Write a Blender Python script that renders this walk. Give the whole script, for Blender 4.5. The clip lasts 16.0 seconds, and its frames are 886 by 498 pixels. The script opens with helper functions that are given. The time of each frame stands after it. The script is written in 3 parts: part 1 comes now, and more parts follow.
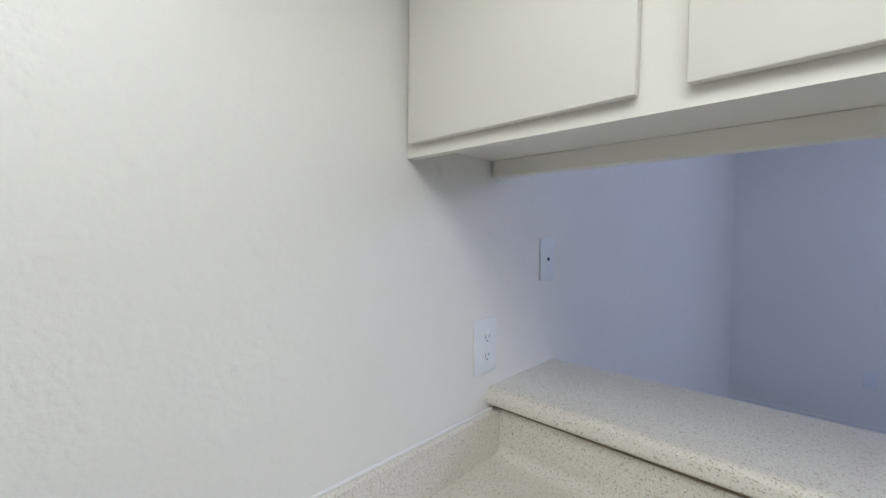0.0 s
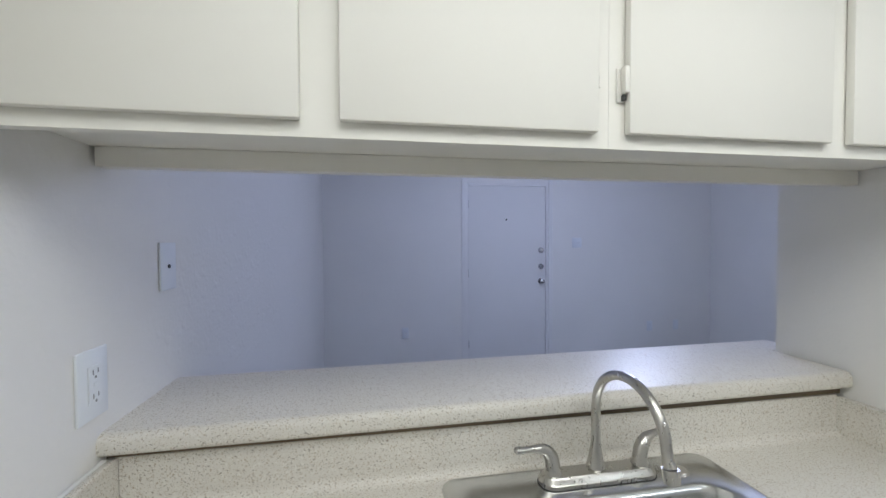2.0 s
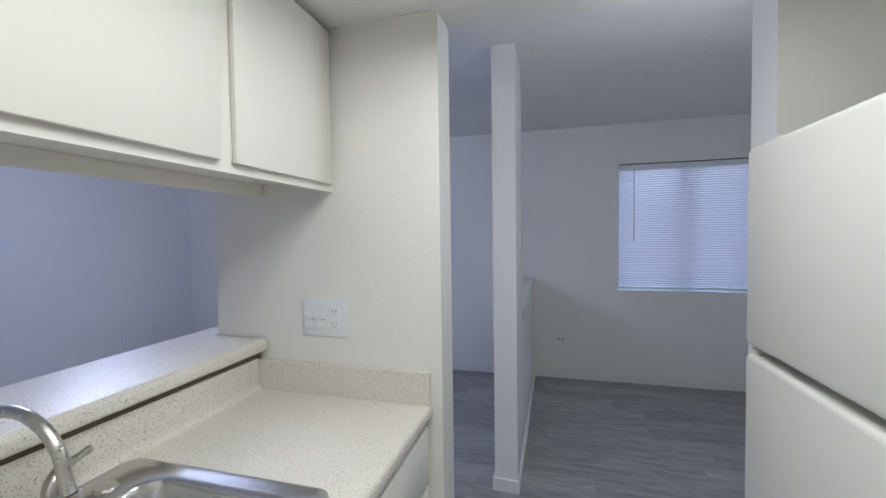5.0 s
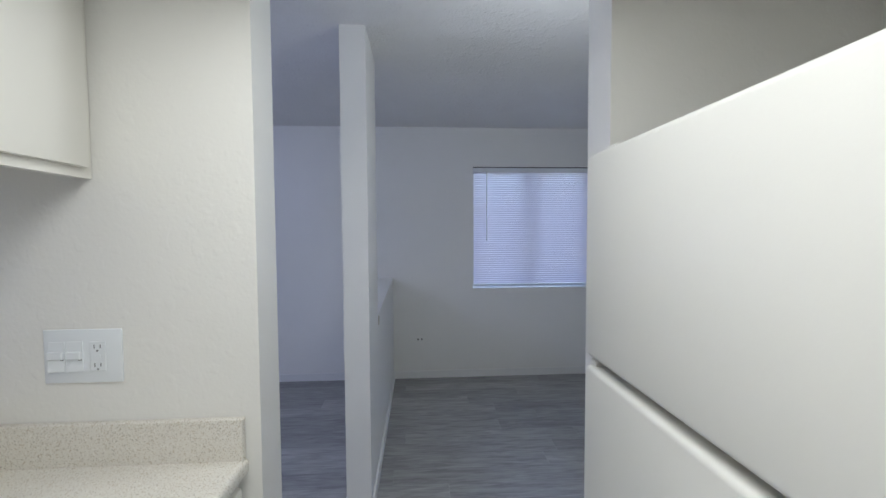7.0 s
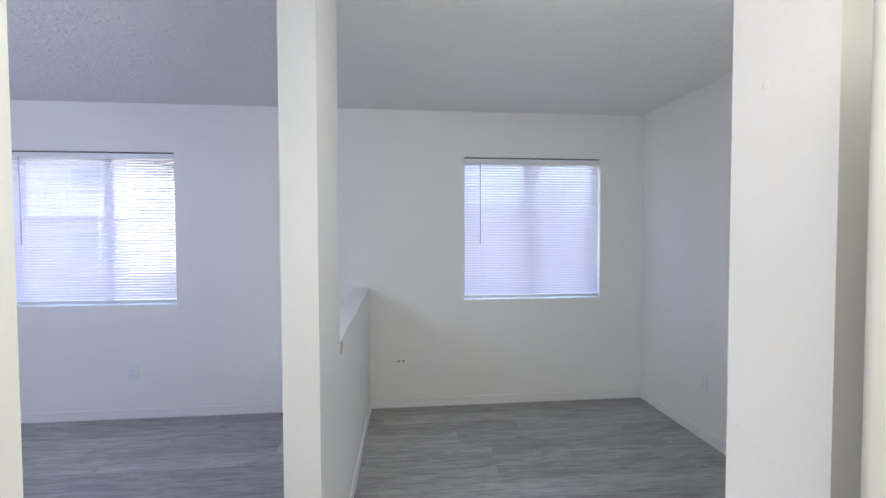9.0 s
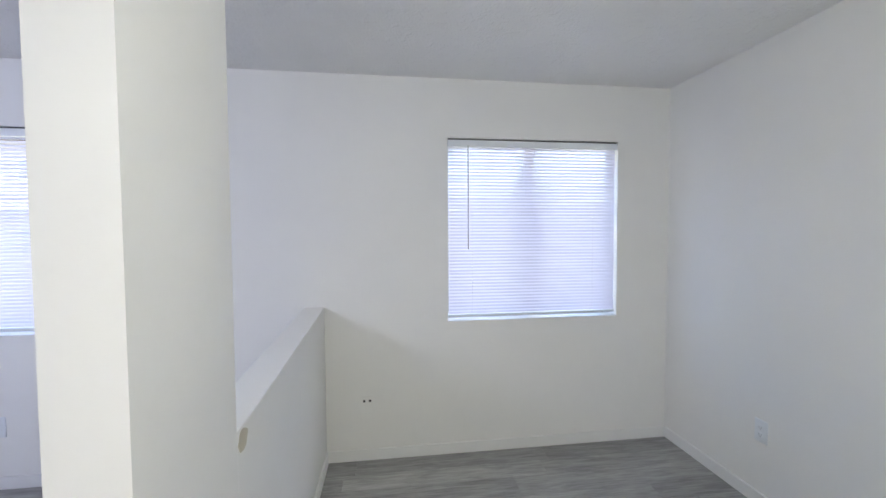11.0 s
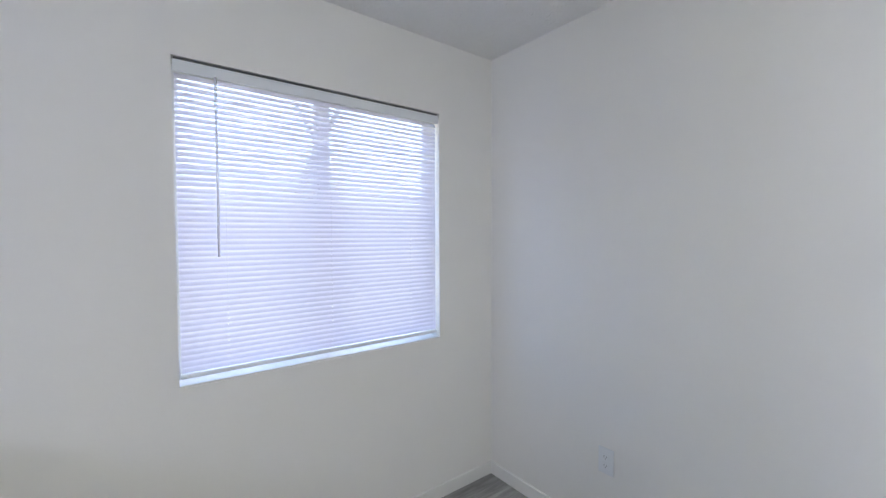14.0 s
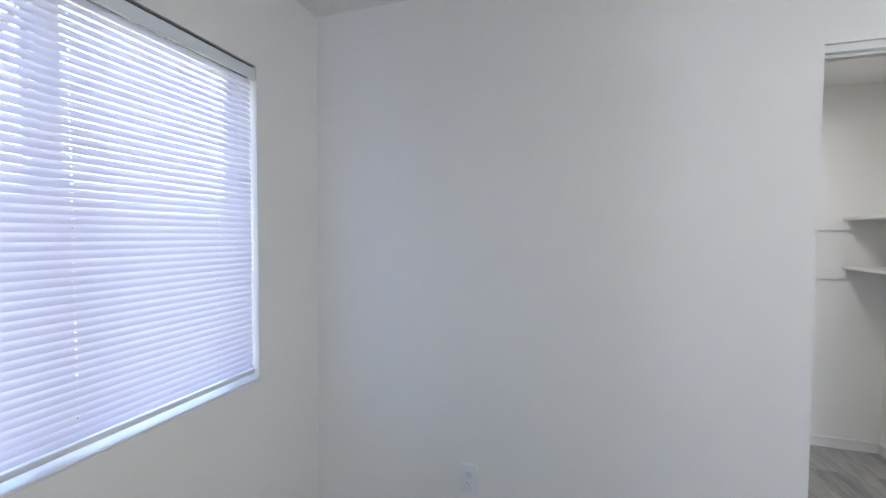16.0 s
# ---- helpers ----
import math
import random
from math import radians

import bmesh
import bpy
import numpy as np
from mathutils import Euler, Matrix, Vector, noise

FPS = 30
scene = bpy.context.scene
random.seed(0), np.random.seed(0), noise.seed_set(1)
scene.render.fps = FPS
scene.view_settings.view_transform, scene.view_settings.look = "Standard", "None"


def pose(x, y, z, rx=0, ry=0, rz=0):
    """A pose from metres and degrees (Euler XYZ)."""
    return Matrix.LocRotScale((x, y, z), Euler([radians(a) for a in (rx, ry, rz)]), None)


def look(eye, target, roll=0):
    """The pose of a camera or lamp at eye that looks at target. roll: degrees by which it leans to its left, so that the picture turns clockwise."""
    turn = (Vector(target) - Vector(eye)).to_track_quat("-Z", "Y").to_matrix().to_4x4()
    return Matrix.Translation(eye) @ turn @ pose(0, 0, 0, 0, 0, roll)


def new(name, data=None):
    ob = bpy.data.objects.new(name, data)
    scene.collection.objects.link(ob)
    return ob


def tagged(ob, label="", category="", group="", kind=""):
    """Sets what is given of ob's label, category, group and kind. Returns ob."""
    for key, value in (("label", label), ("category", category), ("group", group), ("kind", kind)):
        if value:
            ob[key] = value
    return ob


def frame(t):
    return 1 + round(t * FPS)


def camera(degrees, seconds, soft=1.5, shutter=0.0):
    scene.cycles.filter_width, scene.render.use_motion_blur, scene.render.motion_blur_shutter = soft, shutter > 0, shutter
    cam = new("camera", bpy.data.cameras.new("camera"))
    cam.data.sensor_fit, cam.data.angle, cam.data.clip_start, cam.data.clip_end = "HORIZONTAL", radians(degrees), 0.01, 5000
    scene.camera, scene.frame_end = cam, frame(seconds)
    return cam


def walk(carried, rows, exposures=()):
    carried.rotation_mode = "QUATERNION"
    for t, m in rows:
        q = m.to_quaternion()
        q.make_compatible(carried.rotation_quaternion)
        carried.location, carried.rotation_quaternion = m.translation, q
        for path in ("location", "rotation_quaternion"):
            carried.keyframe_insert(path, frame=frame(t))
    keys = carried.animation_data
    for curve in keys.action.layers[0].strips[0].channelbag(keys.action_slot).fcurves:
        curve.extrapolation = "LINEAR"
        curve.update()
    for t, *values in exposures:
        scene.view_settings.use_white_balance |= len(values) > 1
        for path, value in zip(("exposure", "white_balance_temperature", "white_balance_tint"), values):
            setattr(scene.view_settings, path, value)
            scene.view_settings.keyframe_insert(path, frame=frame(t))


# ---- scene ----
cam = camera(95.3, 16.0)
PATH = [
    (0, (0.391, 0.224, 1.425), (-0.975, 1.684, 1.364), 0.8),
    (0.5, (0.38, 0.192, 1.423), (-0.683, 1.885, 1.362), 0.5),
    (1, (0.367, 0.15, 1.429), (-0.311, 2.03, 1.374), 0.2),
    (1.5, (0.348, 0.153, 1.431), (0.142, 2.141, 1.374), 0.1),
    (2, (0.323, 0.156, 1.43), (0.677, 2.124, 1.382), -0.2),
    (2.5, (0.311, 0.149, 1.431), (1.173, 1.953, 1.386), -0.5),
    (3, (0.335, 0.12, 1.429), (1.595, 1.672, 1.382), -0.8),
    (3.5, (0.36, 0.094, 1.425), (1.911, 1.356, 1.37), -1.0),
    (4, (0.375, 0.077, 1.424), (2.107, 1.076, 1.363), -1.0),
    (4.5, (0.381, 0.064, 1.426), (2.234, 0.813, 1.362), -1.1),
    (5, (0.39, 0.044, 1.426), (2.317, 0.575, 1.357), -0.8),
    (5.2, (0.394, 0.041, 1.43), (2.343, 0.483, 1.355), -0.7),
    (7.3, (0.644, -0.023, 1.447), (2.637, -0.171, 1.361), -0.5),
    (7.5, (0.692, -0.037, 1.442), (2.684, -0.189, 1.359), -0.6),
    (8, (0.845, -0.052, 1.44), (2.837, -0.205, 1.359), -0.2),
    (8.5, (1.01, -0.042, 1.413), (3.002, -0.208, 1.354), -0.3),
    (9, (1.183, -0.054, 1.404), (3.174, -0.239, 1.346), -0.2),
    (9.2, (1.269, -0.082, 1.429), (3.259, -0.264, 1.358), -0.2),
    (11.3, (2.037, -0.157, 1.46), (4.01, -0.476, 1.372), -0.4),
    (11.5, (2.118, -0.137, 1.444), (4.078, -0.528, 1.369), -0.2),
    (12, (2.281, -0.166, 1.443), (4.208, -0.696, 1.371), -0.3),
    (12.5, (2.435, -0.177, 1.45), (4.307, -0.878, 1.375), -0.2),
    (13, (2.551, -0.226, 1.441), (4.345, -1.107, 1.37), -0.2),
    (13.5, (2.668, -0.327, 1.426), (4.371, -1.374, 1.356), -0.3),
    (14, (2.784, -0.425, 1.429), (4.374, -1.637, 1.358), -0.2),
    (14.5, (2.951, -0.485, 1.414), (4.377, -1.885, 1.351), -0.3),
    (15, (3.093, -0.502, 1.419), (4.307, -2.089, 1.344), 0.0),
    (15.5, (3.2, -0.485, 1.436), (4.163, -2.236, 1.351), 0.2),
    (16, (3.375, -0.456, 1.437), (3.972, -2.363, 1.366), 0.3),
]
EXPOSURES = [(0, 2.15, 5520, 14), (5.2, 2.15, 5520, 14), (7.5, 2.2, 5500, 14), (8, 2.3, 5600, 14), (8.5, 2.72, 5830, 14), (9.2, 3.05, 5980, 14), (11.3, 3.22, 6080, 12), (14, 3.12, 6020, 13), (16, 3.1, 6000, 13)]
walk(cam, [(t, look(e, g, r)) for t, e, g, r in PATH], EXPOSURES)
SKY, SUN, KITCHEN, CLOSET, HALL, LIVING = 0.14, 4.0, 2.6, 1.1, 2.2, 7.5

# ---- world, sun and lamps ----
world = bpy.data.worlds.new("world")
scene.world = world
world.use_nodes = True
wn = world.node_tree
sky = wn.nodes.new("ShaderNodeTexSky")
sky.sky_type, sky.sun_disc = "NISHITA", False
sky.dust_density = 2.5
sky.sun_elevation, sky.sun_rotation = radians(47), radians(194)
wn.links.new(sky.outputs[0], wn.nodes["Background"].inputs[0])
wn.nodes["Background"].inputs[1].default_value = SKY


def lamp(name, kind, m, power, colour, **kw):
    data = bpy.data.lights.new(name, kind)
    data.energy, data.color = power, colour
    for key, value in kw.items():
        if key == "size":
            data.size = value
        if key == "size_y":
            data.shape, data.size_y = "RECTANGLE", value
        if key == "soft":
            data.shadow_soft_size = value
        if key == "angle":
            data.angle = value
    ob = new(name, data)
    ob.matrix_world = m
    return ob


lamp("sun", "SUN", look((-5, -20, 22), (0, 0, 0)), SUN, (1.0, 0.95, 0.87), angle=radians(0.6))
lamp("kitchen_ceiling_lamp", "AREA", pose(0.68, 0.10, 2.008), KITCHEN, (1.0, 0.94, 0.755), size=1.2, size_y=0.6)
# warm fill added out of view to brighten the hall and nook
lamp("hall_fill_light", "POINT", pose(1.80, -0.62, 1.87), HALL, (1.0, 0.99, 0.86), soft=0.10)
# added bluish fill for the living room, from no known lamp
lamp("living_room_fill_light", "POINT", pose(2.1, 2.55, 2.06), LIVING, (0.77, 0.80, 1.0), soft=0.16)
lamp("closet_ceiling_lamp", "AREA", pose(2.2, -2.75, 2.38), CLOSET, (1.0, 0.95, 0.86), size=0.25, size_y=0.25)


# ---- materials ----
def mat(name, colour, rough=0.6, metal=0.0):
    m = bpy.data.materials.new(name)
    m.use_nodes = True
    b = m.node_tree.nodes["Principled BSDF"]
    b.inputs["Base Color"].default_value = (*colour, 1)
    b.inputs["Roughness"].default_value, b.inputs["Metallic"].default_value = rough, metal
    return m, m.node_tree, b


def nd(nt, kind, **kw):
    n = nt.nodes.new(kind)
    for key, value in kw.items():
        n.inputs[key].default_value = value
    return n


def noise_tex(nt, scale, detail=4.0, rough=0.55, stretch=(1, 1, 1)):
    co = nt.nodes.new("ShaderNodeTexCoord")
    mp = nd(nt, "ShaderNodeMapping", Scale=stretch)
    nt.links.new(co.outputs["Object"], mp.inputs[0])
    n = nd(nt, "ShaderNodeTexNoise", Scale=scale, Detail=detail, Roughness=rough)
    nt.links.new(mp.outputs[0], n.inputs["Vector"])
    return n


def ramp(nt, src, stops):
    r = nt.nodes.new("ShaderNodeValToRGB")
    e = r.color_ramp.elements
    while len(e) < len(stops):
        e.new(0.5)
    for el, (p, c) in zip(e, stops):
        el.position, el.color = p, (*c, 1)
    nt.links.new(src, r.inputs[0])
    return r


def bump(nt, b, src, strength, distance, old=None):
    n = nd(nt, "ShaderNodeBump", Strength=strength, Distance=distance)
    nt.links.new(src, n.inputs["Height"])
    if old:
        nt.links.new(old.outputs[0], n.inputs["Normal"])
    nt.links.new(n.outputs[0], b.inputs["Normal"])
    return n


def paint(name, colour, rough, peel, grain=90.0, dist=0.002, stain=0.03):
    """Rolled paint: faint stains at a large scale and a fine orange-peel relief."""
    m, nt, b = mat(name, colour, rough)
    big = noise_tex(nt, 1.7, 5)
    lo = tuple(c * (1 - stain) for c in colour)
    r = ramp(nt, big.outputs[0], [(0.3, lo), (0.7, colour)])
    nt.links.new(r.outputs[0], b.inputs["Base Color"])
    fine = noise_tex(nt, grain, 3, 0.5)
    first = bump(nt, b, fine.outputs[0], peel, dist)
    blob = noise_tex(nt, grain * 0.28, 2, 0.4)
    sharp = ramp(nt, blob.outputs[0], [(0.56, (0, 0, 0)), (0.68, (1, 1, 1))])
    bump(nt, b, sharp.outputs[0], peel * 0.6, dist, first)
    return m


WALL = paint("wall_paint", (0.82, 0.815, 0.79), 0.62, 0.13)
WALL_K = paint("kitchen_wall_paint", (0.81, 0.80, 0.765), 0.42, 0.26, 110)
WALL_W = paint("rough_kitchen_wall_paint", (0.81, 0.80, 0.765), 0.42, 0.62, 85)
TRIM = paint("trim_paint", (0.80, 0.80, 0.79), 0.35, 0.06, 60, 0.001, 0.02)
CAB = paint("cabinet_paint", (0.79, 0.775, 0.72), 0.62, 0.10, 55, 0.001, 0.025)
DOORP = paint("door_paint", (0.78, 0.78, 0.77), 0.6, 0.1, 60, 0.001)
POPCORN = paint("popcorn_ceiling", (0.86, 0.855, 0.84), 0.9, 0.42, 75, 0.010, 0.05)
FRIDGE = paint("fridge_enamel", (0.80, 0.79, 0.75), 0.3, 0.12, 260, 0.0006, 0.01)


def laminate():
    m, nt, b = mat("speckled_laminate", (0.6, 0.56, 0.48), 0.40)
    n1 = noise_tex(nt, 320, 2, 0.6)
    n2 = noise_tex(nt, 170, 3, 0.6, (1, 1.3, 1))
    n3 = noise_tex(nt, 3.0, 4)
    base = ramp(nt, n3.outputs[0], [(0.3, (0.70, 0.67, 0.605)), (0.7, (0.755, 0.73, 0.67))])
    light = ramp(nt, n2.outputs[0], [(0.56, (0, 0, 0)), (0.66, (1, 1, 1))])
    dark = ramp(nt, n1.outputs[0], [(0.60, (0, 0, 0)), (0.655, (1, 1, 1))])
    n4 = noise_tex(nt, 235, 2, 0.5, (1, 1.6, 1.3))
    brown = ramp(nt, n4.outputs[0], [(0.625, (0, 0, 0)), (0.665, (1, 1, 1))])
    last = base.outputs[0]
    for fac, colour in ((light, (0.80, 0.78, 0.72)), (dark, (0.46, 0.385, 0.28)), (brown, (0.34, 0.305, 0.25))):
        mix = nt.nodes.new("ShaderNodeMixRGB")
        nt.links.new(fac.outputs[0], mix.inputs[0])
        nt.links.new(last, mix.inputs[1])
        mix.inputs[2].default_value = (*colour, 1)
        last = mix.outputs[0]
    nt.links.new(last, b.inputs["Base Color"])
    bump(nt, b, n1.outputs[0], 0.05, 0.0005)
    return m


LAMINATE = laminate()


def steel(name, colour, rough, stretch):
    m, nt, b = mat(name, colour, rough, 1.0)
    n = noise_tex(nt, 60, 3, 0.6, stretch)
    r = ramp(nt, n.outputs[0], [(0.2, (rough * 0.75,) * 3), (0.8, (rough * 1.3,) * 3)])
    nt.links.new(r.outputs[0], b.inputs["Roughness"])
    bump(nt, b, n.outputs[0], 0.04, 0.0004)
    return m


STEEL = steel("brushed_steel", (0.63, 0.635, 0.62), 0.22, (1, 14, 14))
NICKEL = steel("satin_nickel", (0.55, 0.535, 0.50), 0.30, (3, 3, 1))
CHROME, _, _ = mat("dull_chrome", (0.55, 0.55, 0.56), 0.25, 1.0)
SLOT, _, _ = mat("grey_slot", (0.26, 0.27, 0.28), 0.7)
PLASTIC = paint("white_plastic", (0.77, 0.80, 0.83), 0.3, 0.03, 50, 0.0004, 0.01)
DARK, _, _ = mat("dark_slot", (0.05, 0.05, 0.05), 0.7)
GASKET, _, _ = mat("grey_gasket", (0.40, 0.39, 0.34), 0.7)
STAINED = paint("bare_plaster", (0.62, 0.57, 0.46), 0.9, 0.5, 80, 0.002, 0.3)
# brown of the ledge gap, darkened for its shade
GAP_BROWN = paint("shaded_gap_brown", (0.26, 0.20, 0.13), 0.9, 0.6, 60, 0.002, 0.6)
ALU, _, _ = mat("white_aluminium", (0.74, 0.75, 0.76), 0.4, 0.0)


def vinyl_planks():
    m, nt, b = mat("grey_vinyl_planks", (0.2, 0.2, 0.2), 0.42)
    info = nt.nodes.new("ShaderNodeObjectInfo")
    co = nt.nodes.new("ShaderNodeTexCoord")
    add = nt.nodes.new("ShaderNodeVectorMath")
    add.operation = "ADD"
    sc = nt.nodes.new("ShaderNodeVectorMath")
    sc.operation = "SCALE"
    sc.inputs[0].default_value = (7.0, 31.0, 3.0)
    nt.links.new(info.outputs["Random"], sc.inputs["Scale"])
    nt.links.new(co.outputs["Object"], add.inputs[0])
    nt.links.new(sc.outputs[0], add.inputs[1])
    outs = []
    for scale, stretch, detail in ((9.0, (3.2, 0.45, 1), 6), (38.0, (2.6, 0.16, 1), 5), (2.2, (2.5, 0.6, 1), 3)):
        mp = nd(nt, "ShaderNodeMapping", Scale=stretch)
        nt.links.new(add.outputs[0], mp.inputs[0])
        n = nd(nt, "ShaderNodeTexNoise", Scale=scale, Detail=detail, Roughness=0.62, Distortion=0.6)
        nt.links.new(mp.outputs[0], n.inputs["Vector"])
        outs.append(n.outputs[0])
    streak = ramp(nt, outs[0], [(0.28, (0.205, 0.204, 0.20)), (0.5, (0.32, 0.318, 0.312)), (0.75, (0.43, 0.425, 0.418))])
    grain = ramp(nt, outs[1], [(0.3, (0.76,) * 3), (0.65, (1.12,) * 3)])
    mul = nt.nodes.new("ShaderNodeMixRGB")
    mul.blend_type = "MULTIPLY"
    mul.inputs[0].default_value = 1
    nt.links.new(streak.outputs[0], mul.inputs[1])
    nt.links.new(grain.outputs[0], mul.inputs[2])
    tone = nt.nodes.new("ShaderNodeMapRange")
    tone.inputs["To Min"].default_value, tone.inputs["To Max"].default_value = 0.82, 1.16
    nt.links.new(info.outputs["Random"], tone.inputs[0])
    val = nt.nodes.new("ShaderNodeHueSaturation")
    nt.links.new(mul.outputs[0], val.inputs["Color"])
    nt.links.new(tone.outputs[0], val.inputs["Value"])
    nt.links.new(val.outputs[0], b.inputs["Base Color"])
    rr = ramp(nt, outs[2], [(0.3, (0.30,) * 3), (0.7, (0.45,) * 3)])
    nt.links.new(rr.outputs[0], b.inputs["Roughness"])
    bump(nt, b, outs[1], 0.12, 0.001)
    return m


VINYL = vinyl_planks()


def slat_material():
    m, nt, b = mat("white_vinyl_slat", (0.77, 0.755, 0.84), 0.45)
    tr = nt.nodes.new("ShaderNodeBsdfTranslucent")
    tr.inputs[0].default_value = (0.68, 0.69, 0.90, 1)
    mix = nt.nodes.new("ShaderNodeMixShader")
    mix.inputs[0].default_value = 0.26
    nt.links.new(b.outputs[0], mix.inputs[1])
    nt.links.new(tr.outputs[0], mix.inputs[2])
    nt.links.new(mix.outputs[0], nt.nodes["Material Output"].inputs[0])
    return m


SLAT = slat_material()
GLASS, gt, gb = mat("window_glass", (1, 1, 1), 0.0)
gb.inputs["Transmission Weight"].default_value, gb.inputs["IOR"].default_value = 1.0, 1.05
LAWN = paint("dry_lawn", (0.22, 0.22, 0.12), 0.95, 0.8, 40, 0.02, 0.5)
CONCRETE = paint("pale_concrete", (0.46, 0.45, 0.43), 0.9, 0.4, 40, 0.01, 0.2)
STUCCO = paint("beige_stucco", (0.58, 0.56, 0.52), 0.9, 0.5, 30, 0.02, 0.15)
ROOF = paint("brown_shingle", (0.17, 0.14, 0.12), 0.9, 0.6, 20, 0.02, 0.3)
BARK = paint("grey_bark", (0.27, 0.24, 0.21), 0.95, 1.0, 30, 0.02, 0.4)


def leaf_material():
    m, nt, b = mat("green_leaf", (0.10, 0.13, 0.05), 0.6)
    n = noise_tex(nt, 3.0, 3)
    r = ramp(nt, n.outputs[0], [(0.3, (0.07, 0.10, 0.035)), (0.7, (0.13, 0.16, 0.06))])
    nt.links.new(r.outputs[0], b.inputs["Base Color"])
    tr = nt.nodes.new("ShaderNodeBsdfTranslucent")
    tr.inputs[0].default_value = (0.42, 0.48, 0.20, 1)
    mix = nt.nodes.new("ShaderNodeMixShader")
    mix.inputs[0].default_value = 0.5
    nt.links.new(b.outputs[0], mix.inputs[1])
    nt.links.new(tr.outputs[0], mix.inputs[2])
    nt.links.new(mix.outputs[0], nt.nodes["Material Output"].inputs[0])
    return m


LEAF = leaf_material()
RAILM, _, _ = mat("painted_rail", (0.30, 0.28, 0.26), 0.5)
PANE_FAR, _, _ = mat("far_glass", (0.34, 0.36, 0.38), 0.3)


# ---- mesh helpers ----
def box(bm, x0, x1, y0, y1, z0, z1, bev=0.0, seg=2):
    vs = [bm.verts.new((x, y, z)) for z in (z0, z1) for y in (y0, y1) for x in (x0, x1)]
    fs = [bm.faces.new([vs[i] for i in f]) for f in ((0, 2, 3, 1), (4, 5, 7, 6), (0, 1, 5, 4), (2, 6, 7, 3), (0, 4, 6, 2), (1, 3, 7, 5))]
    if bev:
        es = list({e for f in fs for e in f.edges})
        bmesh.ops.bevel(bm, geom=es, offset=bev, segments=seg, profile=0.5, affect="EDGES")
    return bm


def boxes(*rows, bev=0.0):
    bm = bmesh.new()
    for r in rows:
        box(bm, *r, bev=bev)
    return bm


def disc_rod(bm, a, b_, r0, r1=None, n=20):
    """A rod with closed ends from a to b_."""
    a, b_ = Vector(a), Vector(b_)
    r1 = r0 if r1 is None else r1
    q = (b_ - a).to_track_quat("Z", "Y")
    rings = []
    for c, r in ((a, r0), (b_, r1)):
        rings.append([bm.verts.new(c + q @ Vector((r * math.cos(6.28319 * i / n), r * math.sin(6.28319 * i / n), 0))) for i in range(n)])
    for i in range(n):
        bm.faces.new((rings[0][i], rings[0][(i + 1) % n], rings[1][(i + 1) % n], rings[1][i]))
    bm.faces.new(rings[0][::-1])
    bm.faces.new(rings[1])
    return bm


def tube(bm, pts, radii, n=16):
    """A tube along points with a radius at each."""
    pts = [Vector(p) for p in pts]
    rings = []
    for i, p in enumerate(pts):
        d = (pts[min(i + 1, len(pts) - 1)] - pts[max(i - 1, 0)]).normalized()
        q = d.to_track_quat("Z", "Y")
        rings.append([bm.verts.new(p + q @ Vector((radii[i] * math.cos(6.28319 * k / n), radii[i] * math.sin(6.28319 * k / n), 0))) for k in range(n)])
    for a, b_ in zip(rings, rings[1:]):
        off = min(range(n), key=lambda o: sum((a[k].co - b_[(k + o) % n].co).length for k in range(0, n, 4)))
        for k in range(n):
            bm.faces.new((a[k], a[(k + 1) % n], b_[(k + 1 + off) % n], b_[(k + off) % n]))
    bm.faces.new(rings[0][::-1])
    bm.faces.new(rings[-1])
    return bm


def mesh_of(name, bm, material, smooth=False):
    bmesh.ops.recalc_face_normals(bm, faces=bm.faces)
    me = bpy.data.meshes.new(name)
    bm.to_mesh(me)
    bm.free()
    me.materials.append(material)
    if smooth:
        for p in me.polygons:
            p.use_smooth = True
        me.set_sharp_from_angle(angle=radians(38))
    return me


def part(name, bm, material, parent=None, label="", smooth=False):
    ob = new(name, mesh_of(name, bm, material, smooth))
    if parent:
        ob.parent = parent
    if label:
        tagged(ob, label)
    return ob


def thing(name, m, label, category, group="", kind=""):
    ob = new(name)
    ob.empty_display_size = 0.05
    ob.matrix_world = m
    return tagged(ob, label, category, group, kind)


def structure(name, bm, material, label, category, smooth=False):
    return tagged(part(name, bm, material, None, "", smooth), label, category, "", "structure")


# ---- plan ----
XL, XR, XR2, XE, XE2 = -0.165, 1.533, 1.661, 4.51, 4.66
YN, YS, YK = 4.53, -2.10, -1.15
ZC, ZK = 2.44, 2.075
JN, JS = 0.367, -0.465
PX0, PX1, PY0, PY1 = 2.595, 3.025, 0.243, 0.368
HALF = 0.995
CY, CX0, CX1 = -3.84, 1.385, 3.0
W2 = (-1.717, -0.540, 0.873, 2.066)
W1 = (1.730, 2.925, 0.880, 2.067)
DX0, DX1 = 1.372, 2.342
B = -0.03

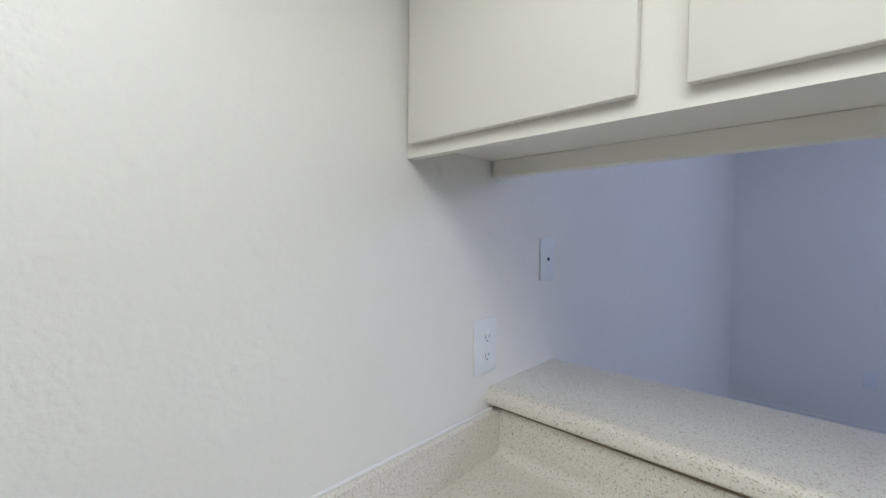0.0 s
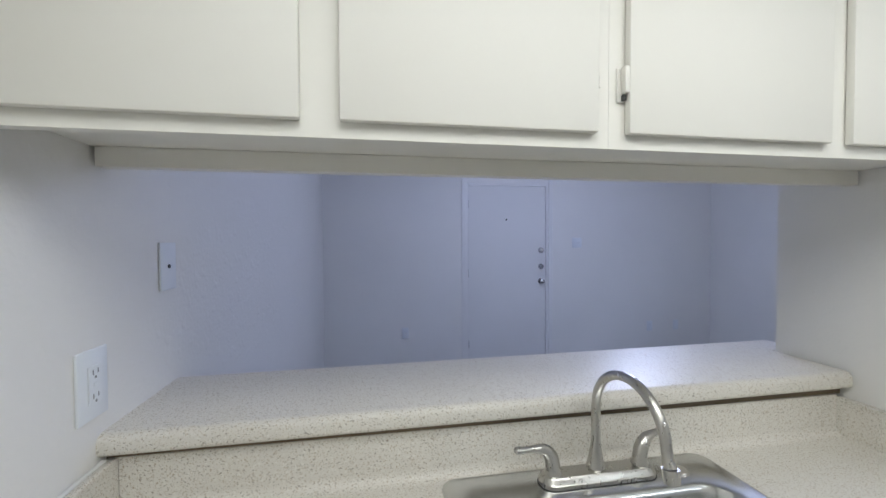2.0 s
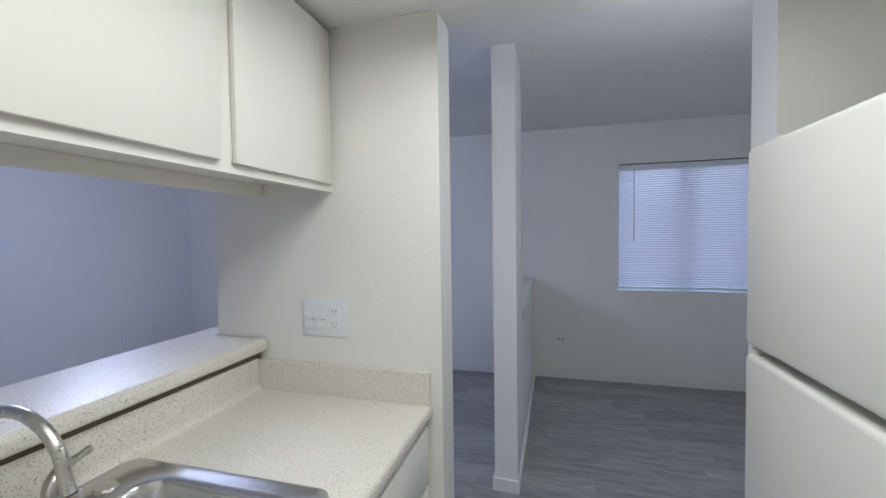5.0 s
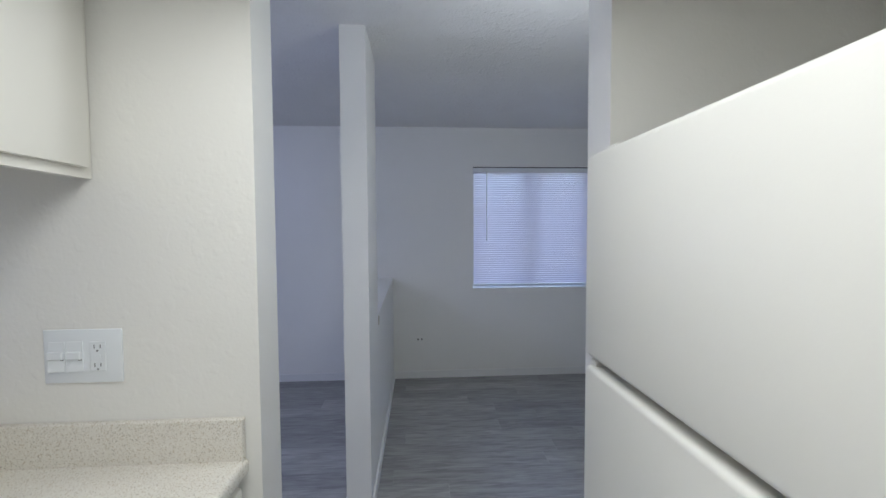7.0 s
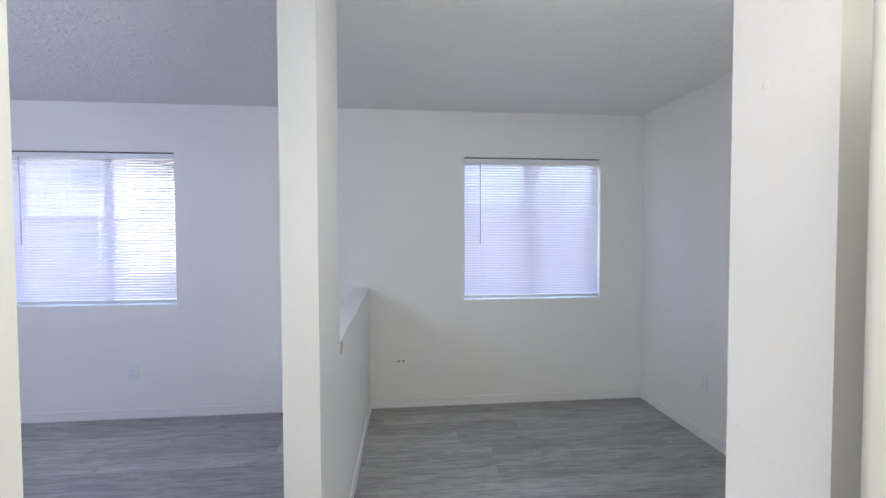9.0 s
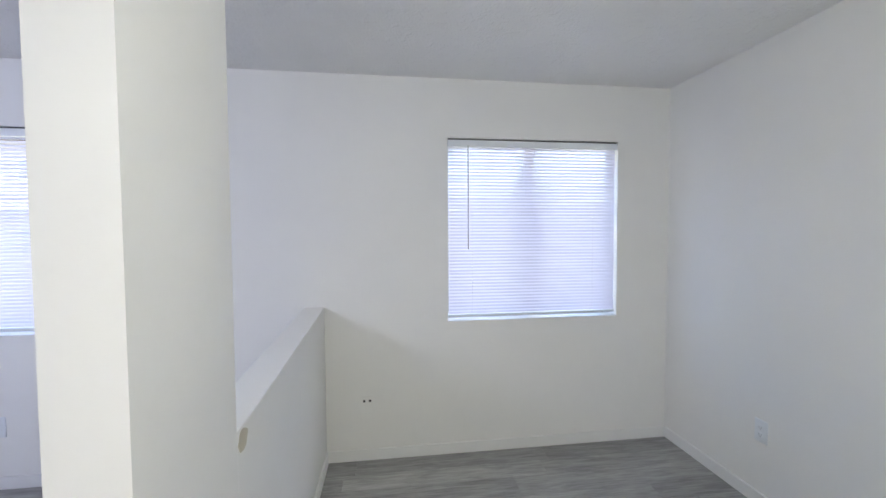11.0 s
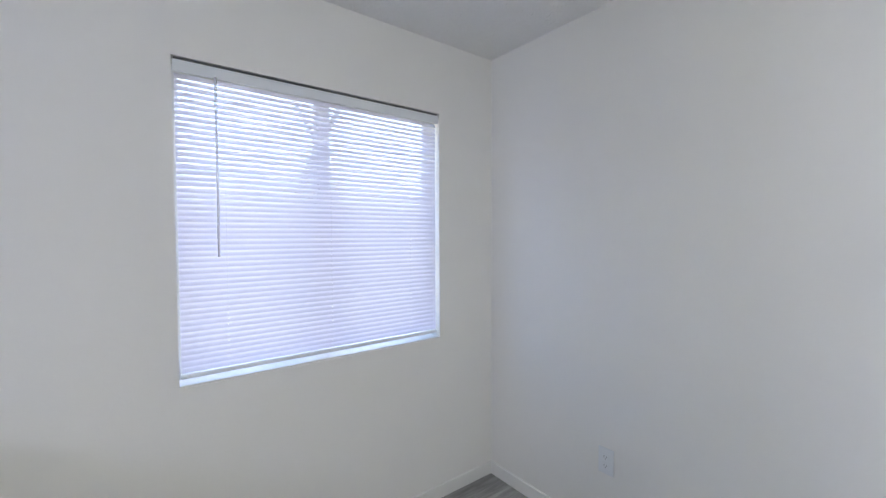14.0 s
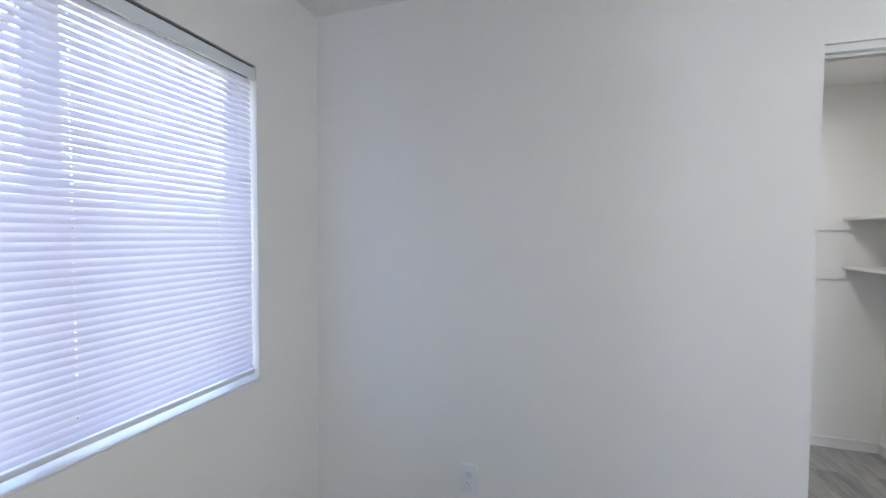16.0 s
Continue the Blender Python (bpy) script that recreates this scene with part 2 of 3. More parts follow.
structure("wall_west", boxes((XL - 0.12, XL, YK - 0.12, YN + 0.12, B, ZC + 0.1)), WALL_W, "off-white orange-peel painted wall beside the kitchen counter", "wall")
structure("wall_north", boxes((XL, DX0, YN, YN + 0.12, B, ZC), (DX1, XE, YN, YN + 0.12, B, ZC), (DX0, DX1, YN, YN + 0.12, 2.06, ZC)), WALL, "white painted living room wall with the entry door", "wall")
structure("wall_east", boxes(
    (XE, XE2, YS - 0.12, W2[0], B, ZC), (XE, XE2, W2[1], W1[0], B, ZC), (XE, XE2, W1[1], YN + 0.12, B, ZC),
    (XE, XE2, W2[0], W2[1], B, W2[2]), (XE, XE2, W2[0], W2[1], W2[3], ZC),
    (XE, XE2, W1[0], W1[1], B, W1[2]), (XE, XE2, W1[0], W1[1], W1[3], ZC)), WALL, "white painted wall with two windows", "wall")
CLX = 2.592
structure("wall_south", boxes((CLX, XE, YS - 0.11, YS, B, ZC), (XR2, CLX - 0.86, YS - 0.11, YS, B, ZC), (CLX - 0.86, CLX, YS - 0.11, YS, 2.062, ZC)), WALL, "white painted wall with the closet opening", "wall")
structure("wall_kitchen_east", boxes((XR, XR2, JN, 1.178, B, ZC), (XR, XR2, YS - 0.11, JS, B, ZC), (XR, XR2, JS, JN, ZK, ZC)), WALL_K, "cream painted kitchen wall with a doorless opening", "wall")
structure("wall_kitchen_south", boxes((XL, XR, YK - 0.12, YK, B, ZC)), WALL_K, "cream painted wall behind the refrigerator", "wall")
structure("wall_pass_through", boxes((XL, XR, 1.035, 1.15, B, 1.030)), WALL, "low wall under the bar ledge", "wall")
structure("wall_header", boxes((XL, XR, 1.006, 1.15, 1.60, ZC)), WALL, "wall above the kitchen pass-through", "wall")
structure("wall_stub", boxes((PX0, PX1, PY0, PY1, B, ZC)), WALL, "narrow full-height white wall end beside the half wall", "wall")
bm = boxes((PX1, XE, PY0, PY1, B, HALF), bev=0.004)
for v in bm.verts:
    if v.co.z > 0.5 and v.co.x < 3.5:
        v.co.z -= 0.062
structure("half_wall", bm, WALL, "low white painted half wall between two rooms", "wall")
structure("wall_closet_west", boxes((CX0 - 0.12, CX0, CY - 0.12, YS - 0.11, B, ZC)), WALL, "white painted closet wall with shelves", "wall")
structure("wall_closet_back", boxes((CX0, CX1, CY - 0.12, CY, B, ZC)), WALL, "white painted closet back wall", "wall")
structure("wall_closet_east", boxes((CX1, CX1 + 0.12, CY - 0.12, YS - 0.11, B, ZC)), WALL, "white painted closet side wall", "wall")
structure("ceiling", boxes((XL - 0.12, XE2, CY - 0.12, YN + 0.12, ZC, ZC + 0.12)), POPCORN, "white popcorn-textured ceiling", "ceiling")
structure("ceiling_kitchen", boxes((XL, XR, YK, 1.006, ZK, ZK + 0.08)), POPCORN, "lowered white popcorn-textured kitchen ceiling", "ceiling")


# ---- baseboards ----
def baseboard(x0, x1, y0, y1):
    bm = bmesh.new()
    box(bm, x0, x1, y0, y1, -0.01, 0.072, 0.003, 1)
    structure("baseboard", bm, TRIM, "white painted baseboard along the floor", "baseboard")


T = 0.012
baseboard(XE - T, XE, YS, PY0)
baseboard(XE - T, XE, PY1, YN)
baseboard(CLX + 0.002, XE - T, YS, YS + T)
baseboard(PX0, XE - T, PY0 - T, PY0)
baseboard(PX0, XE - T, PY1, PY1 + T)
baseboard(PX0 - T, PX0, PY0 - T, PY1 + T)
baseboard(XL, DX0 - 0.06, YN - T, YN)
baseboard(DX1 + 0.06, XE - T, YN - T, YN)
baseboard(XL, XL + T, 1.16, YN - T)
baseboard(XR2, XR2 + T, YS, JS)
baseboard(XR2, XR2 + T, JN, 1.178)
baseboard(CX0 + T, CX1, CY, CY + T)
baseboard(CX0, CX0 + T, CY, YS - 0.12)


# ---- entry door ----
def entry_door():
    d = thing("door_1", pose(DX0, YN, 0), "closed flat painted entry door with peephole and three locks", "door", kind="structure")
    w = DX1 - DX0
    part("leaf", box(bmesh.new(), 0.028, w - 0.028, 0.012, 0.055, 0.008, 2.03, 0.002, 1), DOORP, d)
    for x0, x1 in ((0.0, 0.025), (w - 0.025, w)):
        part("jamb", boxes((x0, x1, 0.0, 0.11, -0.01, 2.058)), TRIM, d)
    part("head", boxes((0.026, w - 0.026, 0.0, 0.11, 2.033, 2.058)), TRIM, d)
    for x0, x1 in ((-0.052, -0.002), (w + 0.002, w + 0.052)):
        part("casing", box(bmesh.new(), x0, x1, -0.012, -0.0005, -0.01, 2.11, 0.003, 1), TRIM, d)
    part("peephole", disc_rod(bmesh.new(), (0.47, 0.013, 1.65), (0.47, 0.006, 1.65), 0.011), DARK, d, "dark peephole")
    for z, r in ((1.30, 0.026), (1.115, 0.024)):
        bm = disc_rod(bmesh.new(), (w - 0.085, 0.013, z), (w - 0.085, -0.006, z), 0.033, 0.030)
        disc_rod(bm, (w - 0.085, -0.007, z), (w - 0.085, -0.022, z), r, r * 0.85)
        part("deadbolt", bm, CHROME, d, "dull chrome deadbolt", True)
    z = 0.945
    bm = disc_rod(bmesh.new(), (w - 0.085, 0.013, z), (w - 0.085, 0.004, z), 0.034)
    tube(bm, [(w - 0.085, y, z) for y in (0.004, -0.02, -0.028, -0.04, -0.052, -0.058)], [0.012, 0.012, 0.022, 0.028, 0.024, 0.010])
    part("knob", bm, CHROME, d, "dull chrome door knob", True)
    for z in (0.25, 1.05, 1.82):
        part("hinge", disc_rod(bmesh.new(), (0.026, 0.006, z - 0.045), (0.026, 0.006, z + 0.045), 0.006), CHROME, d)
    part("strike_gap", boxes((w - 0.0275, w - 0.0255, 0.02, 0.05, 0.85, 1.98)), DARK, d)


entry_door()


# ---- plates, outlets and switches ----
def slots(r, cx, cz, y):
    part("slot", boxes((cx - 0.0075, cx - 0.0055, y - 0.0008, y, cz - 0.003, cz + 0.006)), SLOT, r)
    part("slot", boxes((cx + 0.0055, cx + 0.0075, y - 0.0008, y, cz - 0.002, cz + 0.006)), SLOT, r)
    part("ground_hole", disc_rod(bmesh.new(), (cx, y, cz - 0.008), (cx, y - 0.0008, cz - 0.008), 0.0025, n=10), SLOT, r)


def plate(x, y, z, rz, kind, label, category, w=0.074, h=0.12):
    """A wall plate facing local -Y."""
    p = thing(category.replace(" ", "_"), pose(x, y, z, 0, 0, rz), label, category)
    part("cover_plate", box(bmesh.new(), -w / 2, w / 2, -0.0062, 0.0, -h / 2, h / 2, 0.0026, 2), PLASTIC, p, "", True)
    faces = {"duplex": ((0, "d"),), "blank": (), "jack": ((0, "j"),), "decora": ((0, "o"),), "switches": ((-0.055, "s"), (-0.016, "s"), (0.034, "o")), "toggle": ((-0.022, "t"), (0.022, "t"))}[kind]
    for cx, f in faces:
        if f == "d":
            for cz in (-0.0195, 0.0195):
                r = part("receptacle", box(bmesh.new(), cx - 0.016, cx + 0.016, -0.0085, -0.006, cz - 0.0135, cz + 0.0135, 0.0012, 1), PLASTIC, p)
                slots(r, cx, cz, -0.0084)
        if f == "o":
            r = part("receptacle", box(bmesh.new(), cx - 0.0165, cx + 0.0165, -0.0095, -0.006, -0.0335, 0.0335, 0.0012, 1), PLASTIC, p)
            for cz in (-0.021, 0.021):
                slots(r, cx, cz, -0.0094)
            part("reset_button", boxes((cx - 0.006, cx + 0.006, -0.0108, -0.0094, -0.004, 0.004)), PLASTIC, r)
        if f == "s":
            bm = bmesh.new()
            vs = [bm.verts.new(c) for c in ((cx - 0.0165, -0.0062, -0.0335), (cx + 0.0165, -0.0062, -0.0335), (cx + 0.0165, -0.0062, 0.0335), (cx - 0.0165, -0.0062, 0.0335), (cx - 0.0165, -0.0125, -0.0335), (cx + 0.0165, -0.0085, -0.0335), (cx + 0.0165, -0.0075, 0.0335), (cx - 0.0165, -0.0075, 0.0335))]
            for f4 in ((4, 5, 6, 7), (0, 1, 5, 4), (1, 2, 6, 5), (2, 3, 7, 6), (3, 0, 4, 7)):
                bm.faces.new([vs[i] for i in f4])
            r = part("rocker_switch", bm, PLASTIC, p)
            part("paddle", box(bmesh.new(), cx - 0.0165, cx + 0.0165, -0.0150, -0.0070, -0.006, 0.012, 0.002, 1), PLASTIC, r)
            part("paddle_gap", boxes((cx - 0.015, cx + 0.015, -0.0092, -0.0070, -0.0085, -0.0062)), SLOT, r)
        if f == "t":
            part("toggle", box(bmesh.new(), cx - 0.005, cx + 0.005, -0.016, -0.006, -0.004, 0.012, 0.002, 1), PLASTIC, p)
        if f == "j":
            part("jack_hole", disc_rod(bmesh.new(), (0, -0.006, 0), (0, -0.008, 0), 0.005, n=12), DARK, p)
    return p


plate(XL, 0.960, 1.177, 90, "decora", "white outlet plate on the wall over the counter", "wall outlet", 0.080, 0.124)
plate(XL, 1.238, 1.367, 90, "jack", "white cable plate with one dark jack hole", "cable plate", 0.076, 0.115)
plate(XR, 0.751, 1.169, -90, "switches", "wide white plate with two rocker switches and an outlet", "switch plate", 0.168, 0.122)
plate(0.69, YN, 0.41, 0, "duplex", "white duplex outlet low on the living room wall", "wall outlet")
plate(2.70, YN, 1.385, 0, "toggle", "white double switch plate beside the entry door", "switch plate", 0.118, 0.115)
plate(3.66, YN, 0.37, 0, "duplex", "white duplex outlet low on the living room wall", "wall outlet")
plate(4.02, YN, 0.37, 0, "blank", "blank white plate low on the living room wall", "wall plate")
plate(XE, 2.06, 0.36, -90, "duplex", "white duplex outlet under the window", "wall outlet")
plate(3.765, YS, 0.402, 180, "duplex", "white duplex outlet low on the nook wall", "wall outlet")


def capped_box():
    p = thing("capped_box", pose(XE, -0.012, 0.365, 0, 0, -90), "painted-over outlet box with two dark holes", "wall outlet")
    part("cover_plate", box(bmesh.new(), -0.035, 0.035, -0.003, 0, -0.057, 0.045, 0.001, 1), WALL, p)
    for x in (-0.018, 0.020):
        part("hole", disc_rod(bmesh.new(), (x, -0.002, 0.018), (x, -0.0038, 0.018), 0.0085, n=12), DARK, p, "dark open hole")


capped_box()
bm = bmesh.new()
ring = [bm.verts.new((0.034 * (1 + 0.35 * noise.noise((math.cos(a) * 1.3, math.sin(a) * 1.3, 2.0))) * math.cos(a), -0.002, 0.030 * (1 + 0.3 * noise.noise((math.cos(a) * 2, math.sin(a) * 2, 5.0))) * math.sin(a))) for a in [6.28319 * i / 22 for i in range(22)]]
bm.faces.new(ring)
bmesh.ops.extrude_face_region(bm, geom=list(bm.faces))
bm.verts.ensure_lookup_table()
for v in bm.verts[22:]:
    v.co.y = 0.001
patch = part("plaster_patch", bm, STAINED)
patch.location = (3.066, PY0, 0.897)
tagged(patch, "rough unpainted brown plaster patch on the wall end", "wall patch", "", "structure")

p = thing("wall_hook", pose(1.613, JS, 1.578, 0, 0, 180), "small painted-over round wall anchor on the opening's side", "wall anchor")
part("disc", disc_rod(bmesh.new(), (0, 0, 0), (0, -0.0008, 0), 0.006, 0.004), WALL_K, p, "", True)
part("screw", disc_rod(bmesh.new(), (0, -0.0014, 0), (0, -0.0018, 0), 0.0018, n=10), WALL_K, p)


# ---- windows and blinds ----
def window(name, y0, y1, z0, z1, off, label):
    w = thing(name, pose(0, 0, 0), label, "window", kind="structure")
    a, b_ = XE2 - 0.055, XE2 - 0.005
    for r in ((a, b_, y0 + 0.001, y0 + 0.016, z0 + 0.033, z1 - 0.033), (a, b_, y1 - 0.016, y1 - 0.001, z0 + 0.033, z1 - 0.033), (a, b_, y0 + 0.001, y1 - 0.001, z0 + 0.001, z0 + 0.033), (a, b_, y0 + 0.001, y1 - 0.001, z1 - 0.033, z1 - 0.001)):
        part("frame", boxes(r), ALU, w)
    ym = (y0 + y1) / 2 + off
    part("meeting_stile", box(bmesh.new(), a + 0.004, b_ - 0.004, ym - 0.024, ym + 0.024, z0 + 0.034, z1 - 0.034, 0.002, 1), ALU, w)
    for q0, q1, x in ((y0 + 0.017, ym - 0.025, a + 0.016), (ym + 0.025, y1 - 0.017, a + 0.032)):
        for r in ((x, x + 0.012, q0, q0 + 0.010, z0 + 0.034, z1 - 0.034), (x, x + 0.012, q1 - 0.010, q1, z0 + 0.034, z1 - 0.034)):
            part("sash_rail", boxes(r), ALU, w)
        g = part("pane", boxes((x + 0.004, x + 0.008, q0 + 0.011, q1 - 0.011, z0 + 0.035, z1 - 0.035)), GLASS, w)
        g.visible_shadow = False
    part("sill", box(bmesh.new(), XE + 0.003, a - 0.002, y0 + 0.001, y1 - 0.001, z0, z0 + 0.008, 0.002, 1), TRIM, w)


def mini_blind(y0, y1, z0, z1, tilt, wand_y, label):
    """A blind hung in the reveal; tilt: degrees by which the slats' outer edges are raised."""
    xb = XE + 0.026
    b_ = thing("mini_blind", pose(xb, (y0 + y1) / 2, z0), label, "window blind", "white mini blinds")
    hw, h = (y1 - y0) / 2 - 0.007, z1 - z0
    bm = box(bmesh.new(), -0.017, 0.014, -hw, hw, h - 0.043, h - 0.0015, 0.001, 1)
    part("headrail", bm, RAIL, b_, "metal headrail darkened for the shaded gap above the valance")
    part("valance", box(bmesh.new(), -0.024, -0.019, -hw - 0.004, hw + 0.004, h - 0.054, h - 0.011, 0.0015, 1), PLASTIC, b_)
    for s in (-1, 1):
        part("valance_clip", boxes((-0.0188, -0.0145, s * hw * 0.75 - 0.008, s * hw * 0.75 + 0.008, h - 0.05, h - 0.01)), PLASTIC, b_)
    part("bottom_rail", box(bmesh.new(), -0.013, 0.013, -hw, hw, 0.028, 0.046, 0.004, 2), PLASTIC, b_, "", True)
    bm = bmesh.new()
    cols = []
    a = radians(tilt)
    hole = hw - 0.16
    ys = [-hw + 0.002, -hole - 0.002, -hole + 0.002, -0.002, 0.002, hole - 0.002, hole + 0.002, hw - 0.002]
    for u in (-0.0125, -0.006, -0.0011, 0.0011, 0.006, 0.0125):
        crown = 0.0022 * (1 - (u / 0.0125) ** 2)
        px, pz = u * math.cos(a) - crown * math.sin(a), u * math.sin(a) + crown * math.cos(a)
        cols.append([bm.verts.new((px, y, pz)) for y in ys])
    for k, (c0, c1) in enumerate(zip(cols, cols[1:])):
        for j in range(7):
            if not (k == 2 and j in (1, 3, 5)):
                bm.faces.new((c0[j], c1[j], c1[j + 1], c0[j + 1]))
    me = mesh_of("slat", bm, SLAT, True)
    n = int((h - 0.052 - 0.055) / 0.0215)
    for i in range(n + 1):
        s = new("slat", me)
        s.parent = b_
        s.location = (0, 0, 0.060 + i * (h - 0.052 - 0.069) / n)
        s.rotation_euler = (radians(random.uniform(-0.05, 0.05)), radians(random.uniform(-0.5, 0.5)), 0)
    for y in (-hole, 0.0, hole):
        for x in (0.0128,):
            part("ladder_cord", boxes((x - 0.0002, x + 0.0002, y - 0.0002, y + 0.0002, 0.04, h - 0.043)), SLAT, b_)
    part("tilt_wand", disc_rod(bmesh.new(), (-0.030, wand_y, h - 0.05), (-0.028, wand_y, 0.475), 0.0045, 0.0045, 6), GLASSY, b_, "clear plastic tilt wand")


# near-black colour puts the shaded gap above the valance into the headrail
RAIL, _, _ = mat("shade_dark_headrail", (0.10, 0.10, 0.11), 0.5, 0.4)
GLASSY, _, gb2 = mat("clear_plastic", (0.86, 0.87, 0.92), 0.2)
gb2.inputs["Transmission Weight"].default_value = 0.6
window("window_1", *W1, -0.045, "white aluminium sliding window in a plain drywall reveal")
window("window_2", *W2, 0.002, "white aluminium sliding window in a plain drywall reveal")
mini_blind(*W1, 47, 0.50, "lowered white mini blind with half-open slats")
mini_blind(*W2, 61.5, 0.452, "lowered white mini blind with nearly closed slats")


# ---- kitchen: counter, sink, ledge ----
CZ = 0.92
SX0, SX1, SY0, SY1 = 0.462, 1.084, 0.460, 0.980


def rounded(x0, x1, y0, y1, r, n=6):
    pts = []
    for cx, cy, a0 in ((x1 - r, y1 - r, 0), (x0 + r, y1 - r, 90), (x0 + r, y0 + r, 180), (x1 - r, y0 + r, 270)):
        for i in range(n + 1):
            a = radians(a0 + 90 * i / n)
            pts.append((cx + r * math.cos(a), cy + r * math.sin(a)))
    return pts


def loft(bm, loops, close_last=True):
    rows = [[bm.verts.new((x, y, z)) for x, y in pts] for pts, z in loops]
    n = len(rows[0])
    for a, b_ in zip(rows, rows[1:]):
        for i in range(n):
            bm.faces.new((a[i], a[(i + 1) % n], b_[(i + 1) % n], b_[i]))
    if close_last:
        bm.faces.new(rows[-1])
    return rows


def profile_x(bm, x0, x1, pts):
    """A closed outline in (y, z), drawn out along x."""
    a = [bm.verts.new((x0, y, z)) for y, z in pts]
    b_ = [bm.verts.new((x1, y, z)) for y, z in pts]
    n = len(pts)
    for i in range(n):
        bm.faces.new((a[i], a[(i + 1) % n], b_[(i + 1) % n], b_[i]))
    bm.faces.new(a[::-1])
    bm.faces.new(b_)
    return bm


def nose(y0, y1, z0, z1, r, n=6):
    """Outline of a slab whose front edge at y0 is rounded."""
    pts = [(y1, z0), (y1, z1)]
    for i in range(n + 1):
        a = radians(90 + 90 * i / n)
        pts.append((y0 + r + r * math.cos(a), z1 - r + r * math.sin(a)))
    for i in range(n + 1):
        a = radians(180 + 90 * i / n)
        pts.append((y0 + r * 0.6 + r * 0.6 * math.cos(a), z0 + r * 0.6 + r * 0.6 * math.sin(a)))
    return pts


top = thing("countertop", pose(0, 0, 0), "speckled beige laminate countertop with backsplash", "countertop")
hole = 0.012
for x0, x1, y1 in ((XL, SX0 + hole, 1.012), (SX1 - hole, XR, 1.012), (SX0 + hole, SX1 - hole, SY0 + hole)):
    part("slab", profile_x(bmesh.new(), x0, x1, nose(0.397, y1, CZ - 0.038, CZ, 0.014)), LAMINATE, top, "", True)
part("slab", boxes((SX0 + hole, SX1 - hole, SY1 - hole, 1.012, CZ - 0.038, CZ)), LAMINATE, top)
part("backsplash", box(bmesh.new(), XL + 0.02, XR - 0.02, 0.998, 1.034, CZ - 0.012, 1.024, 0.002, 2), LAMINATE, top)
cove = [(0.998, CZ - 0.001), (0.998, CZ + 0.022)] + [(0.976 + 0.022 * math.sin(radians(a)), CZ + 0.022 - 0.022 * math.cos(radians(a))) for a in (75, 60, 45, 30, 15, 0)] + [(0.976, CZ - 0.001)]
part("cove", profile_x(bmesh.new(), XL + 0.02, XR - 0.02, cove), LAMINATE, top, "", True)
part("side_splash", box(bmesh.new(), XR - 0.0195, XR - 0.001, 0.402, 1.004, CZ - 0.012, 1.018, 0.003, 2), LAMINATE, top)
part("side_splash", box(bmesh.new(), XL + 0.001, XL + 0.0195, 0.402, 1.004, CZ - 0.012, 1.024, 0.003, 2), LAMINATE, top)
part("caulk_line", box(bmesh.new(), XL + 0.0005, XL + 0.009, 0.402, 0.985, 1.0235, 1.029, 0.002, 1), TRIM, top)

ledge = thing("bar_ledge", pose(0, 0, -0.0085, 0, -0.34, 0), "speckled beige laminate bar ledge over the counter", "bar ledge")
bm = bmesh.new()
profile_x(bm, XL + 0.001, XR - 0.002, nose(0.972, 1.289, 1.046, 1.088, 0.018))
part("ledge_top", bm, LAMINATE, ledge, "", True)
bm = bmesh.new()
loft(bm, [(rounded(XR - 0.002, 1.632, 1.181, 1.289, 0.015, 3), 1.046), (rounded(XR - 0.002, 1.632, 1.181, 1.289, 0.015, 3), 1.088)])
part("ledge_end", bm, LAMINATE, ledge)
# strip fills the gap; its dark brown carries the shade under the ledge
part("shadow_batten", boxes((XL + 0.001, XR - 0.001, 1.000, 1.034, 1.0255, 1.0455)), GAP_BROWN, ledge, "brown strip darkened for the shaded gap under the ledge")

sink = thing("kitchen_sink", pose(0, 0, CZ), "single-bowl stainless steel drop-in sink", "sink")
bm = bmesh.new()
bx0, bx1, by0, by1 = SX0 + 0.045, SX1 - 0.045, SY0 + 0.04, 0.872
loops = [(rounded(SX0, SX1, SY0, SY1, 0.035), 0.0005), (rounded(SX0 + 0.002, SX1 - 0.002, SY0 + 0.002, SY1 - 0.002, 0.034), 0.006), (rounded(SX0 + 0.008, SX1 - 0.008, SY0 + 0.008, SY1 - 0.008, 0.030), 0.008),
         (rounded(SX0 + 0.016, SX1 - 0.016, SY0 + 0.016, SY1 - 0.016, 0.026), 0.0045), (rounded(bx0 - 0.008, bx1 + 0.008, by0 - 0.008, by1 + 0.008, 0.065), 0.004)]
for d, z, r in ((0.0, 0.0, 0.06), (0.006, -0.012, 0.055), (0.010, -0.10, 0.055), (0.018, -0.145, 0.06), (0.038, -0.165, 0.06), (0.09, -0.172, 0.07)):
    loops.append((rounded(bx0 + d, bx1 - d, by0 + d, by1 - d, r), z))
loft(bm, loops)
part("basin", bm, STEEL, sink, "", True)
bm = disc_rod(bmesh.new(), (0.776, 0.69, -0.171), (0.776, 0.69, -0.166), 0.055, 0.05, 28)
part("drain", bm, NICKEL, sink, "", True)
part("hole_cover", disc_rod(bmesh.new(), (0.978, 0.919, 0.004), (0.978, 0.919, 0.009), 0.022, 0.019, 24), NICKEL, sink, "round satin hole cover", True)

